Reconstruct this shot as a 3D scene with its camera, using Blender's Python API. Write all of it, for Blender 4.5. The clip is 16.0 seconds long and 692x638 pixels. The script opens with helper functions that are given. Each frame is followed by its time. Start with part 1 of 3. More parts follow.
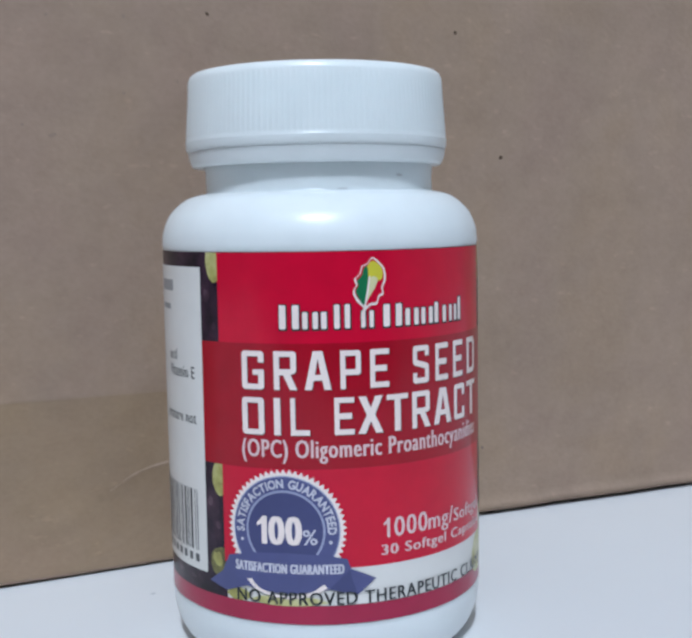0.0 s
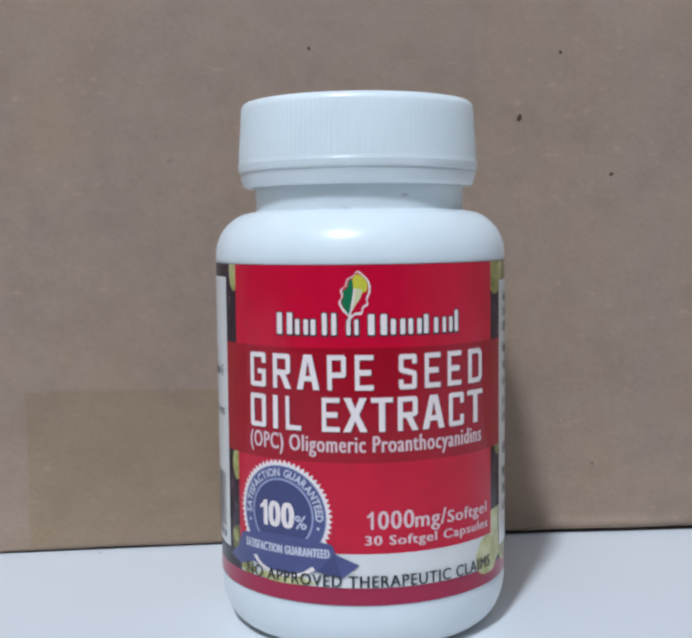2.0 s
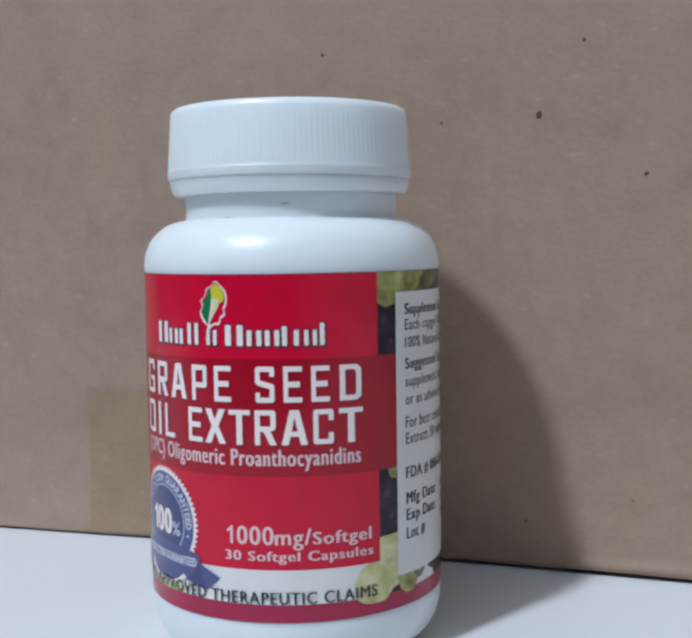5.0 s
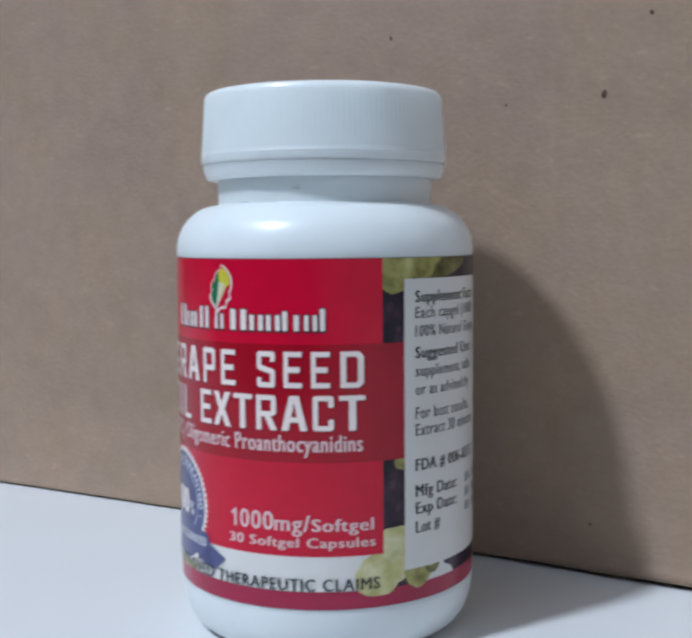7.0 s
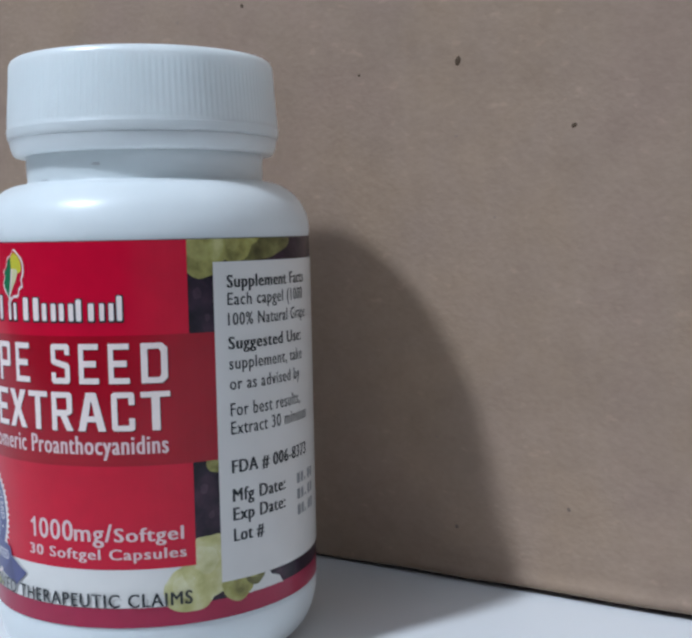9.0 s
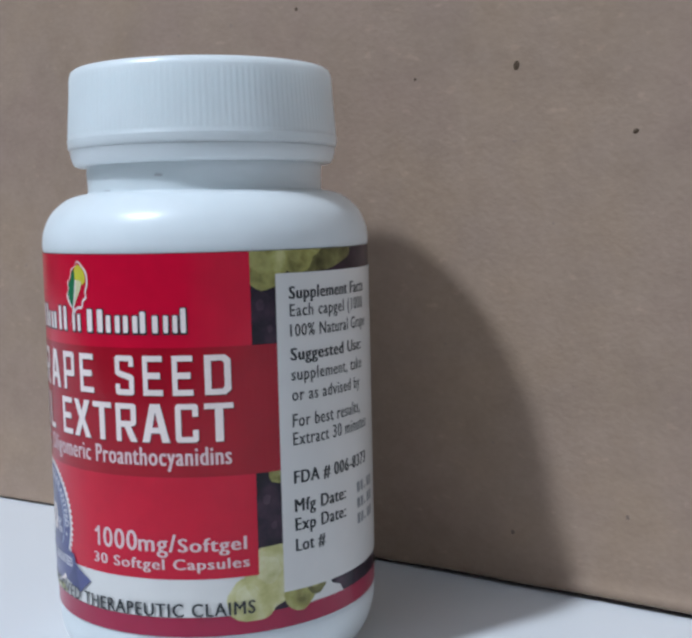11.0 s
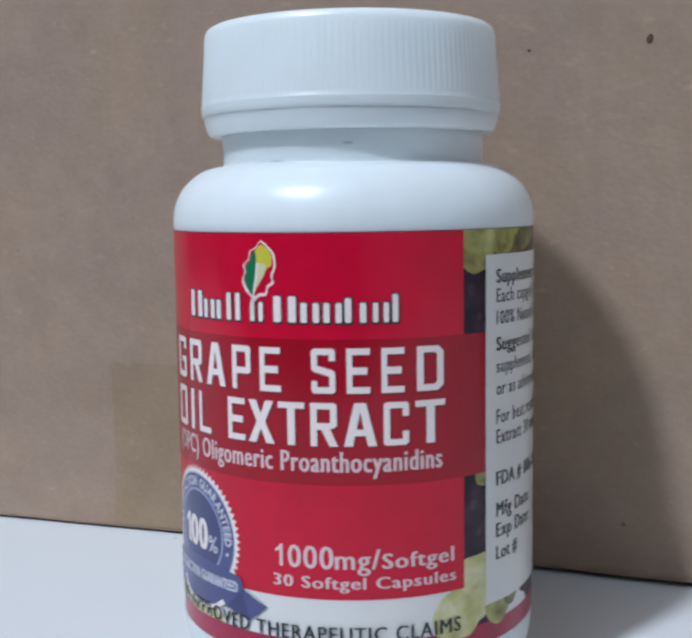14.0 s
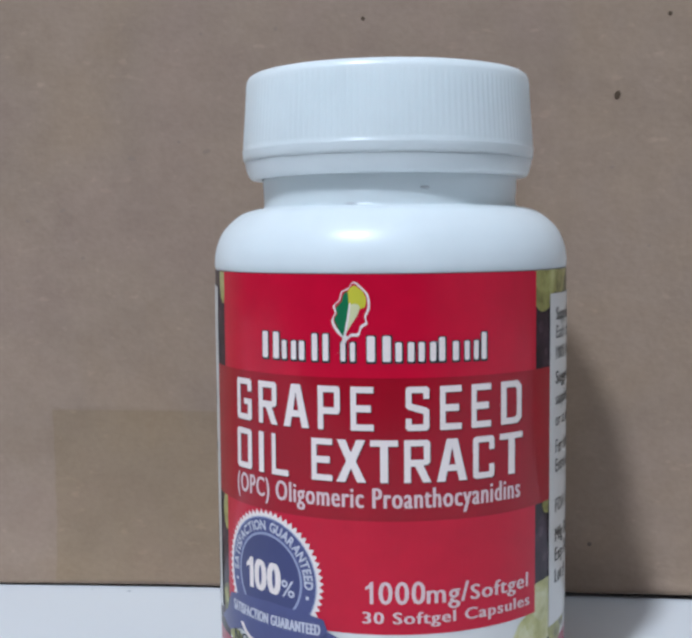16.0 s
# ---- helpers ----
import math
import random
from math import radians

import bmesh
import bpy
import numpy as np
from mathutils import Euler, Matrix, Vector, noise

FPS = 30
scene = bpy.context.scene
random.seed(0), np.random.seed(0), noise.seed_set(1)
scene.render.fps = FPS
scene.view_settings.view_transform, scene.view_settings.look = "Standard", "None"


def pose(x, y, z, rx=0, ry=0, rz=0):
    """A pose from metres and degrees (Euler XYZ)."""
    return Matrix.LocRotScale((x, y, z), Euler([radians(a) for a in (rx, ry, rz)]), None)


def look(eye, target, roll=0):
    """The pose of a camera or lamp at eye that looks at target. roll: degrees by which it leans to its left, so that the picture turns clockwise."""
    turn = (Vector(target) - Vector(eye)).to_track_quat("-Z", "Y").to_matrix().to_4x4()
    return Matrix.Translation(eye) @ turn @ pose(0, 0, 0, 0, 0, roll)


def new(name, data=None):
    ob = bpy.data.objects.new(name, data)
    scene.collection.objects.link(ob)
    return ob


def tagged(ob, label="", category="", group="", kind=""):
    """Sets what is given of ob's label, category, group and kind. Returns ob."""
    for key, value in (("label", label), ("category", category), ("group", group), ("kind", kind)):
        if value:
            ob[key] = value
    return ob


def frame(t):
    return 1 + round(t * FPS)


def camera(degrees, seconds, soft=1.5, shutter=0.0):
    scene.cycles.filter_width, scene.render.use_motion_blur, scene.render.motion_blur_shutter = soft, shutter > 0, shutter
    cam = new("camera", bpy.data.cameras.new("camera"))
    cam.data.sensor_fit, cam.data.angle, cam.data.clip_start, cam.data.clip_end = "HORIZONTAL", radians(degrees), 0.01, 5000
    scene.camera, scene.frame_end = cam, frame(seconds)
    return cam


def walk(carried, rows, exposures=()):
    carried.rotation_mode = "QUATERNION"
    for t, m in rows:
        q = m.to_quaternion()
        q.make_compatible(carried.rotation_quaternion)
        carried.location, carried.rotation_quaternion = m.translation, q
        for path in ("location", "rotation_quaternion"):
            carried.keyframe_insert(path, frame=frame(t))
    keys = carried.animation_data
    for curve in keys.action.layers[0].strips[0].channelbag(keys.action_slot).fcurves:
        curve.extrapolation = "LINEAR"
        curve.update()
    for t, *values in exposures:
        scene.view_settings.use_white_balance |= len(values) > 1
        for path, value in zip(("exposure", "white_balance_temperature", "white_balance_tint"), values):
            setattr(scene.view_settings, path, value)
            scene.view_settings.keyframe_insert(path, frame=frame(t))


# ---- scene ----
cam = camera(35.60, 16.0, soft=3.0, shutter=0.5)
PATH = (  # seconds, place, yaw, pitch, roll
    (0, -0.0621, -0.1550, 0.0642, -23.13, -5.49, -1.01),
    (0.5, -0.0543, -0.1660, 0.0600, -18.43, -3.25, -0.88),
    (0.7, -0.0506, -0.1695, 0.0618, -16.77, -3.91, -1.02),
    (1, -0.0419, -0.1728, 0.0647, -13.51, -4.52, -0.69),
    (1.5, -0.0280, -0.1786, 0.0646, -7.93, -4.67, -0.79),
    (2, -0.0134, -0.1809, 0.0644, -3.46, -4.66, -0.67),
    (2.5, 0.0001, -0.1862, 0.0648, 1.61, -4.73, -0.73),
    (3, 0.0140, -0.1868, 0.0649, 5.67, -5.33, -0.58),
    (3.5, 0.0309, -0.1830, 0.0640, 10.45, -5.21, -0.69),
    (4, 0.0440, -0.1780, 0.0646, 14.13, -4.82, -0.56),
    (4.5, 0.0544, -0.1684, 0.0640, 17.18, -4.61, -0.68),
    (4.7, 0.0604, -0.1663, 0.0642, 18.20, -4.43, -0.71),
    (6.8, 0.0959, -0.1533, 0.0612, 31.65, -3.92, -0.66),
    (7, 0.0980, -0.1474, 0.0630, 32.54, -4.52, -0.43),
    (7.5, 0.1036, -0.1354, 0.0640, 32.73, -5.35, -0.60),
    (8, 0.1079, -0.1266, 0.0629, 31.89, -5.68, -0.53),
    (8.2, 0.1099, -0.1235, 0.0602, 31.47, -4.98, -0.80),
    (10.3, 0.1113, -0.1219, 0.0626, 33.75, -5.06, -1.34),
    (10.5, 0.1107, -0.1223, 0.0636, 34.04, -5.46, -1.31),
    (11, 0.1073, -0.1239, 0.0641, 33.70, -5.60, -1.31),
    (11.5, 0.1035, -0.1245, 0.0635, 33.37, -5.26, -1.45),
    (12, 0.0962, -0.1281, 0.0637, 33.23, -5.58, -1.29),
    (12.5, 0.0897, -0.1284, 0.0633, 32.07, -5.71, -0.97),
    (13, 0.0823, -0.1258, 0.0630, 29.03, -5.74, -0.78),
    (13.5, 0.0678, -0.1332, 0.0631, 25.57, -5.86, -0.76),
    (14, 0.0530, -0.1364, 0.0632, 21.69, -6.33, -0.80),
    (14.5, 0.0366, -0.1408, 0.0631, 17.66, -6.36, -0.76),
    (15, 0.0224, -0.1417, 0.0626, 13.86, -5.64, -0.51),
    (15.5, 0.0161, -0.1425, 0.0631, 9.81, -4.82, -0.47),
    (16, 0.0126, -0.1491, 0.0641, 7.17, -4.48, -0.52),
)
walk(cam, [(t, pose(x, y, z, 90 + pitch, 0, yaw) @ pose(0, 0, 0, 0, 0, roll))
           for t, x, y, z, yaw, pitch, roll in PATH])

# ---- light ----
world = bpy.data.worlds.new("world")
scene.world = world
world.use_nodes = True
world.node_tree.nodes["Background"].inputs["Color"].default_value = (0.002, 0.002, 0.002, 1)
world.node_tree.nodes["Background"].inputs["Strength"].default_value = 1.0

bulb = bpy.data.lights.new("ceiling_light", "POINT")
bulb.shadow_soft_size, bulb.energy, bulb.color = 0.080, 167.0, (0.732, 0.846, 1.0)
lamp = new("ceiling_light", bulb)
lamp.matrix_world = look((-0.535, -1.18, 1.80), (0, 0, 0.04))
scene.view_settings.exposure = 0.0


# ---- materials ----
def material(name, color, rough=0.5, coat=0.0, spec=0.5):
    mat = bpy.data.materials.new(name)
    mat.use_nodes = True
    b = mat.node_tree.nodes["Principled BSDF"]
    b.inputs["Base Color"].default_value = (*color, 1)
    b.inputs["Roughness"].default_value = rough
    b.inputs["Coat Weight"].default_value = coat
    b.inputs["Coat Roughness"].default_value = 0.13
    b.inputs["Specular IOR Level"].default_value = spec
    return mat, mat.node_tree, b


def texture(tree, scale, detail=4.0, stretch=(1, 1, 1), kind="ShaderNodeTexNoise"):
    """A noise in metres of the object, stretched along its axes."""
    where = tree.nodes.new("ShaderNodeTexCoord")
    mapping = tree.nodes.new("ShaderNodeMapping")
    mapping.inputs["Scale"].default_value = stretch
    tree.links.new(where.outputs["Object"], mapping.inputs["Vector"])
    tex = tree.nodes.new(kind)
    tex.inputs["Scale"].default_value = scale
    if "Detail" in tex.inputs:
        tex.inputs["Detail"].default_value = detail
    tree.links.new(mapping.outputs["Vector"], tex.inputs["Vector"])
    return tex


def ramp(tree, source, stops):
    node = tree.nodes.new("ShaderNodeValToRGB")
    while len(node.color_ramp.elements) < len(stops):
        node.color_ramp.elements.new(0.5)
    for el, (at, col) in zip(node.color_ramp.elements, stops):
        el.position, el.color = at, (*col, 1)
    tree.links.new(source, node.inputs["Fac"])
    return node.outputs["Color"]


def mixed(tree, a, b, fac, how="MIX"):
    node = tree.nodes.new("ShaderNodeMix")
    node.data_type, node.blend_type = "RGBA", how
    if isinstance(fac, float):
        node.inputs["Factor"].default_value = fac
    else:
        tree.links.new(fac, node.inputs["Factor"])
    tree.links.new(a, node.inputs["A"])
    tree.links.new(b, node.inputs["B"])
    return node.outputs["Result"]


def bump(tree, b, height, strength, distance):
    node = tree.nodes.new("ShaderNodeBump")
    node.inputs["Strength"].default_value, node.inputs["Distance"].default_value = strength, distance
    tree.links.new(height, node.inputs["Height"])
    tree.links.new(node.outputs["Normal"], b.inputs["Normal"])
    tree.links.new(node.outputs["Normal"], b.inputs["Coat Normal"])


def plastic(name, color, rough):
    mat, tree, b = material(name, color, rough)
    tex = texture(tree, 120, 3)
    lo, hi = [c * 0.965 for c in color], [min(c * 1.02, 0.9) for c in color]
    tree.links.new(ramp(tree, tex.outputs["Fac"], ((0.3, lo), (0.7, hi))), b.inputs["Base Color"])
    b.inputs["Subsurface Weight"].default_value = 0.6
    b.inputs["Subsurface Radius"].default_value = (0.005, 0.005, 0.005)
    b.inputs["Subsurface Scale"].default_value = 1.0
    bump(tree, b, texture(tree, 500, 3).outputs["Fac"], 0.12, 0.0002)
    return mat


def printed(name, color, wear=0.06, rough=0.34):
    """Ink on coated paper, a little uneven."""
    mat, tree, b = material(name, color, rough, coat=0.55, spec=0.12)
    color = [c * 0.92 for c in color]
    tex = texture(tree, 260, 4)
    lo, hi = [c * (1 - wear) for c in color], [min(c * (1 + wear), 0.9) for c in color]
    tree.links.new(ramp(tree, tex.outputs["Fac"], ((0.3, lo), (0.7, hi))), b.inputs["Base Color"])
    bump(tree, b, texture(tree, 130, 2, (1, 1, 0.10)).outputs["Fac"], 0.22, 0.0006)
    return mat


def fruit(name, dark, mid, light):
    mat, tree, b = material(name, mid, 0.42, coat=0.5, spec=0.12)
    tex = texture(tree, 330, 4)
    tree.links.new(ramp(tree, tex.outputs["Fac"], ((0.32, dark), (0.5, mid), (0.68, light))), b.inputs["Base Color"])
    return mat


def cardboard(name, dark, light, rough, spec):
    mat, tree, b = material(name, light, rough, spec=spec)
    broad = texture(tree, 20, 6, (1, 1, 1.3))
    tint = texture(tree, 46, 4, (1.2, 1, 1))
    rub = texture(tree, 85, 5, (0.9, 1, 1.1))
    blotch = texture(tree, 250, 5, (0.95, 1, 1.0))
    fibre = texture(tree, 1000, 4, (0.9, 1, 1.1))
    hairs = texture(tree, 560, 3, (0.6, 1, 1.2))
    flecks = texture(tree, 240, 1, kind="ShaderNodeTexVoronoi")
    base = ramp(tree, broad.outputs["Fac"], ((0.3, [c * 0.95 for c in light]), (0.7, [c * 1.035 for c in light])))
    hue = ramp(tree, tint.outputs["Fac"], ((0.33, (1.0, 0.987, 0.945)), (0.5, (1, 1, 1)), (0.67, (0.99, 0.976, 1.0))))
    col = mixed(tree, base, hue, 1.0, "MULTIPLY")
    worn = ramp(tree, rub.outputs["Fac"], ((0.36, (0.955, 0.955, 0.96)), (0.5, (1, 1, 1)), (0.68, (1.03, 1.025, 1.02))))
    col = mixed(tree, col, worn, 1.0, "MULTIPLY")
    spots = ramp(tree, blotch.outputs["Fac"], ((0.34, dark), (0.60, (1, 1, 1))))
    col = mixed(tree, col, spots, 0.13, "MULTIPLY")
    hair = ramp(tree, fibre.outputs["Fac"], ((0.3, (0.91, 0.905, 0.90)), (0.7, (1.05, 1.05, 1.05))))
    col = mixed(tree, col, hair, 0.55, "MULTIPLY")
    pale = ramp(tree, hairs.outputs["Fac"], ((0.64, (1, 1, 1)), (0.74, (1.2, 1.17, 1.16))))
    col = mixed(tree, col, pale, 0.8, "MULTIPLY")
    dots = ramp(tree, flecks.outputs["Distance"], ((0.04, (0.5, 0.47, 0.45)), (0.12, (1, 1, 1))))
    col = mixed(tree, col, dots, 0.45, "MULTIPLY")
    tree.links.new(col, b.inputs["Base Color"])
    bump(tree, b, fibre.outputs["Fac"], 0.3, 0.0003)
    return mat


WHITE_PLASTIC = plastic("white_plastic", (0.775, 0.825, 0.835), 0.31)
CAP_PLASTIC = plastic("white_cap_plastic", (0.77, 0.825, 0.83), 0.28)
RING_PLASTIC = plastic("white_ring_plastic", (0.78, 0.83, 0.835), 0.30)
KRAFT = cardboard("brown_cardboard", (0.55, 0.50, 0.46), (0.364, 0.263, 0.197), 0.85, 0.25)
TAPE = cardboard("brown_tape", (0.60, 0.55, 0.46), (0.325, 0.228, 0.150), 0.6, 0.4)
SPECK = material("dark_speck", (0.10, 0.068, 0.046), 0.85, spec=0.1)[0]
RED = printed("red_ink", (0.63, 0.003, 0.034))
ROSE = printed("pinkish_white_ink", (0.80, 0.60, 0.60), 0.03)
FADED = printed("faded_grey_ink", (0.30, 0.31, 0.32))
BAND = printed("dark_red_ink", (0.385, 0.003, 0.017))
MAROON = printed("maroon_ink", (0.40, 0.018, 0.066))
WHITE = printed("white_paper", (0.79, 0.775, 0.745), 0.02)
PALE = printed("white_ink", (0.93, 0.81, 0.77), 0.03)
BLACK = printed("black_ink", (0.03, 0.035, 0.04))
GREY = printed("grey_ink", (0.10, 0.105, 0.11))
BLUE = printed("blue_violet_ink", (0.085, 0.095, 0.235))
INDIGO = printed("dark_blue_ink", (0.060, 0.068, 0.18))
LILAC = printed("lilac_ink", (0.33, 0.36, 0.53))
MIST = printed("pale_lilac_ink", (0.62, 0.61, 0.70))
CREAM = printed("pale_yellow_ink", (0.72, 0.69, 0.40))
GREEN = printed("green_ink", (0.012, 0.17, 0.07))
YELLOW = printed("yellow_ink", (0.68, 0.62, 0.06))
PURPLE_GRAPE = fruit("purple_grape_print", (0.006, 0.003, 0.008), (0.018, 0.008, 0.020), (0.045, 0.020, 0.040))
GREEN_GRAPE = fruit("green_grape_print", (0.18, 0.165, 0.05), (0.37, 0.35, 0.11), (0.55, 0.53, 0.24))
PALE_GRAPE = fruit("pale_grape_print", (0.38, 0.36, 0.13), (0.57, 0.54, 0.25), (0.70, 0.68, 0.42))
BRIGHT_GRAPE = fruit("bright_grape_print", (0.46, 0.44, 0.20), (0.63, 0.60, 0.33), (0.74, 0.72, 0.50))
LIT_GRAPE = fruit("lit_grape_print", (0.24, 0.22, 0.07), (0.40, 0.38, 0.13), (0.56, 0.54, 0.26))
PLUM_GRAPE = fruit("plum_grape_print", (0.010, 0.005, 0.012), (0.028, 0.012, 0.026), (0.055, 0.024, 0.044))
MAUVE_GRAPE = fruit("mauve_grape_print", (0.03, 0.014, 0.026), (0.06, 0.03, 0.05), (0.11, 0.06, 0.085))
OLIVE_GRAPE = fruit("olive_grape_print", (0.06, 0.055, 0.02), (0.15, 0.14, 0.05), (0.27, 0.26, 0.10))


def white_top():
    mat, tree, b = material("white_laminate", (0.80, 0.81, 0.82), 0.38)
    tex = texture(tree, 9, 5)
    tree.links.new(ramp(tree, tex.outputs["Fac"], ((0.3, (0.725, 0.735, 0.745)), (0.7, (0.765, 0.775, 0.78)))), b.inputs["Base Color"])
    bump(tree, b, texture(tree, 700, 3).outputs["Fac"], 0.06, 0.0003)
    return mat


def plaster(name, color):
    mat, tree, b = material(name, color, 0.9)
    tex = texture(tree, 3, 5)
    tree.links.new(ramp(tree, tex.outputs["Fac"], ((0.3, [c * 0.95 for c in color]), (0.7, color))), b.inputs["Base Color"])
    return mat


LAMINATE = white_top()
# Unseen room surfaces: tones chosen for the strength and warmth of the fill light.
PLASTER = plaster("plaster", (0.05, 0.035, 0.028))
# Pale only so the added east wall bounces fill light.
BOUNCE_PLASTER = plaster("bounce_plaster", (0.72, 0.73, 0.74))
CEILING = plaster("ceiling_paint", (0.42, 0.42, 0.43))
FLOORING = plaster("floor_cement", (0.12, 0.09, 0.07))


# ---- building helpers ----
def part(name, bm, mat, parent=None, label="", smooth=False):
    me = bpy.data.meshes.new(name)
    bm.to_mesh(me)
    bm.free()
    me.materials.append(mat)
    if smooth:
        me.polygons.foreach_set("use_smooth", [True] * len(me.polygons))
    ob = new(name, me)
    if parent:
        ob.parent = parent
    return tagged(ob, label=label)


def slab(lo, hi, bevel=0.0):
    bm = bmesh.new()
    bmesh.ops.create_cube(bm, size=1)
    for v in bm.verts:
        v.co = [lo[i] + (v.co[i] + 0.5) * (hi[i] - lo[i]) for i in range(3)]
    if bevel:
        bmesh.ops.bevel(bm, geom=bm.edges[:], offset=bevel, segments=3, profile=0.5, affect="EDGES")
    return bm


def smoothed(points, steps=5):
    """A Catmull-Rom line through the points."""
    pts = [Vector(q) for q in points]
    pts = [2 * pts[0] - pts[1]] + pts + [2 * pts[-1] - pts[-2]]
    out = []
    for a, b, c, d in zip(pts, pts[1:], pts[2:], pts[3:]):
        for k in range(steps):
            t = k / steps
            out.append(0.5 * (2 * b + (c - a) * t + (2 * a - 5 * b + 4 * c - d) * t * t + (3 * b - a - 3 * c + d) * t ** 3))
    return out + [pts[-2]]


def lathe(profile, around, wave=None):
    """Turns (radius, height) in mm about z; wave(angle, height) adds to the radius."""
    bm = bmesh.new()
    rings = []
    for r, z in profile:
        if r < 1e-4:
            rings.append([bm.verts.new((0, 0, z / 1000))])
            continue
        ring = []
        for k in range(around):
            a = 2 * math.pi * k / around
            q = (r + (wave(a, z) if wave else 0)) / 1000
            ring.append(bm.verts.new((q * math.sin(a), -q * math.cos(a), z / 1000)))
        rings.append(ring)
    for low, high in zip(rings, rings[1:]):
        for k in range(around):
            j = (k + 1) % around
            quad = [low[k % len(low)], low[j % len(low)], high[j % len(high)], high[k % len(high)]]
            bm.faces.new(list(dict.fromkeys(quad)))
    bmesh.ops.recalc_face_normals(bm, faces=bm.faces[:])
    return bm


# ---- the room ----
def structure(name, bm, mat, label, category):
    return tagged(part(name, bm, mat), label, category, kind="structure")


# Unseen shell added round the table; its dark walls hold back fill light.
X0, X1, Y0, Y1, Z0, Z1 = -3.2, 2.3, -4.6, 1.8, -0.75, 2.45
structure("floor", slab((X0, Y0, Z0 - 0.1), (X1, Y1, Z0)), FLOORING, "unseen dark brown floor of the room", "floor")
structure("ceiling", slab((X0, Y0, Z1), (X1, Y1, Z1 + 0.1)), CEILING, "unseen off-white ceiling of the room", "ceiling")
structure("wall_north", slab((X0, Y1, Z0), (X1, Y1 + 0.1, Z1)), PLASTER, "unseen dark brown wall behind the table", "wall")
structure("wall_south", slab((X0, Y0 - 0.1, Z0), (X1, Y0, Z1)), PLASTER, "unseen dark brown wall of the room", "wall")
# Added unseen reflector: brightens the bottle's right side and the table's shadow.
structure("bounce_wall_east", slab((X1, Y0, Z0), (X1 + 0.1, Y1, Z1)), BOUNCE_PLASTER, "unseen white wall added to bounce fill light from the right", "wall")
structure("wall_west", slab((X0 - 0.1, Y0, Z0), (X0, Y1, Z1)), PLASTER, "unseen dark brown wall of the room", "wall")


# ---- the table ----
def white_table():
    table = tagged(new("table"), "plain white laminate table with a smooth top", "table")
    table.location = (0, 0, -0.75)
    part("tabletop", slab((-0.7, -0.24, 0.722), (0.7, 0.40, 0.75), 0.002), LAMINATE, table)
    for x in (-0.64, 0.64):
        for y in (-0.19, 0.34):
            part("leg", slab((x - 0.025, y - 0.025, 0), (x + 0.025, y + 0.025, 0.722), 0.002), LAMINATE, table)
    for x, y, wide in ((-0.0226, 0.0240, 0.0011), (-0.0507, 0.0355, 0.0010), (-0.0578, 0.0358, 0.0005)):
        bm = bmesh.new()
        bmesh.ops.create_icosphere(bm, subdivisions=2, radius=0.5)
        for v in bm.verts:
            v.co = (x + v.co.x * wide, y + v.co.y * wide * 0.7, 0.75 + v.co.z * 0.00012)
        part("scuff", bm, SCUFF, table, "faint grey scuff")
    return table


SCUFF = material("grey_scuff", (0.52, 0.54, 0.56), 0.6)[0]
white_table()

# ---- the cardboard box ----
FRONT, BULGE, TALL, GROOVE = 0.0400, 0.0068, 0.30, 0.0263
CREASE = ((-0.0390, 0.0079), (-0.0354, 0.0097), (-0.0266, 0.0152), (-0.0217, 0.0180), (-0.0163, 0.0194), (-0.0080, 0.0204))


def crease_height(x, z):
    best = 1.0
    for (ax, az), (bx, bz) in zip(CREASE, CREASE[1:]):
        t = max(0, min(1, ((x - ax) * (bx - ax) + (z - az) * (bz - az)) / ((bx - ax) ** 2 + (bz - az) ** 2)))
        best = min(best, math.hypot(x - ax - t * (bx - ax), z - az - t * (bz - az)))
    return 0.00010 * math.exp(-(best / 0.0010) ** 2) - 0.00002 * math.exp(-((best - 0.0018) / 0.001) ** 2)


def front_y(x, z):
    """The box's front panel: it bellies out, with a crease, a faint upright groove and waves."""
    y = FRONT - BULGE * math.sin(math.pi * min(max(z / TALL, 0), 1))
    y -= crease_height(x, z)
    y += 0.00026 * math.exp(-((x - GROOVE) / 0.0011) ** 2) * max(0, min(1, (z - 0.045) / 0.045))
    y += 0.00015 * noise.noise((x * 28, z * 24, 2.0)) + 0.00006 * noise.noise((x * 130, z * 110, 5.0))
    y -= 0.050 * max(0, -x) * math.exp(-z / 0.012)
    y -= 0.00080 * max(0, min(1, (x - 0.012) / 0.04)) * math.exp(-((z - 0.0013) / 0.0007) ** 2)
    if z < 0.0006:
        y += 0.0006 - math.sqrt(max(0.0, 0.0006 ** 2 - (0.0006 - z) ** 2))
    return y


def foot(x):
    """The lower edge lifts a little off the table towards one end."""
    return 0.00042 + 0.00012 * math.exp(-((x + 0.047) / 0.008) ** 2) + 0.00040 / (1 + math.exp(-(x - 0.012) / 0.012)) + (0.00008 + 0.00022 * max(0, min(1, (x - 0.01) / 0.03))) * noise.noise((x * 75, 0, 9.0))


def steps(edges):
    out = []
    for a, b, gap in edges:
        n = max(1, round((b - a) / gap))
        out += [a + (b - a) * k / n for k in range(n)]
    return out + [edges[-1][1]]


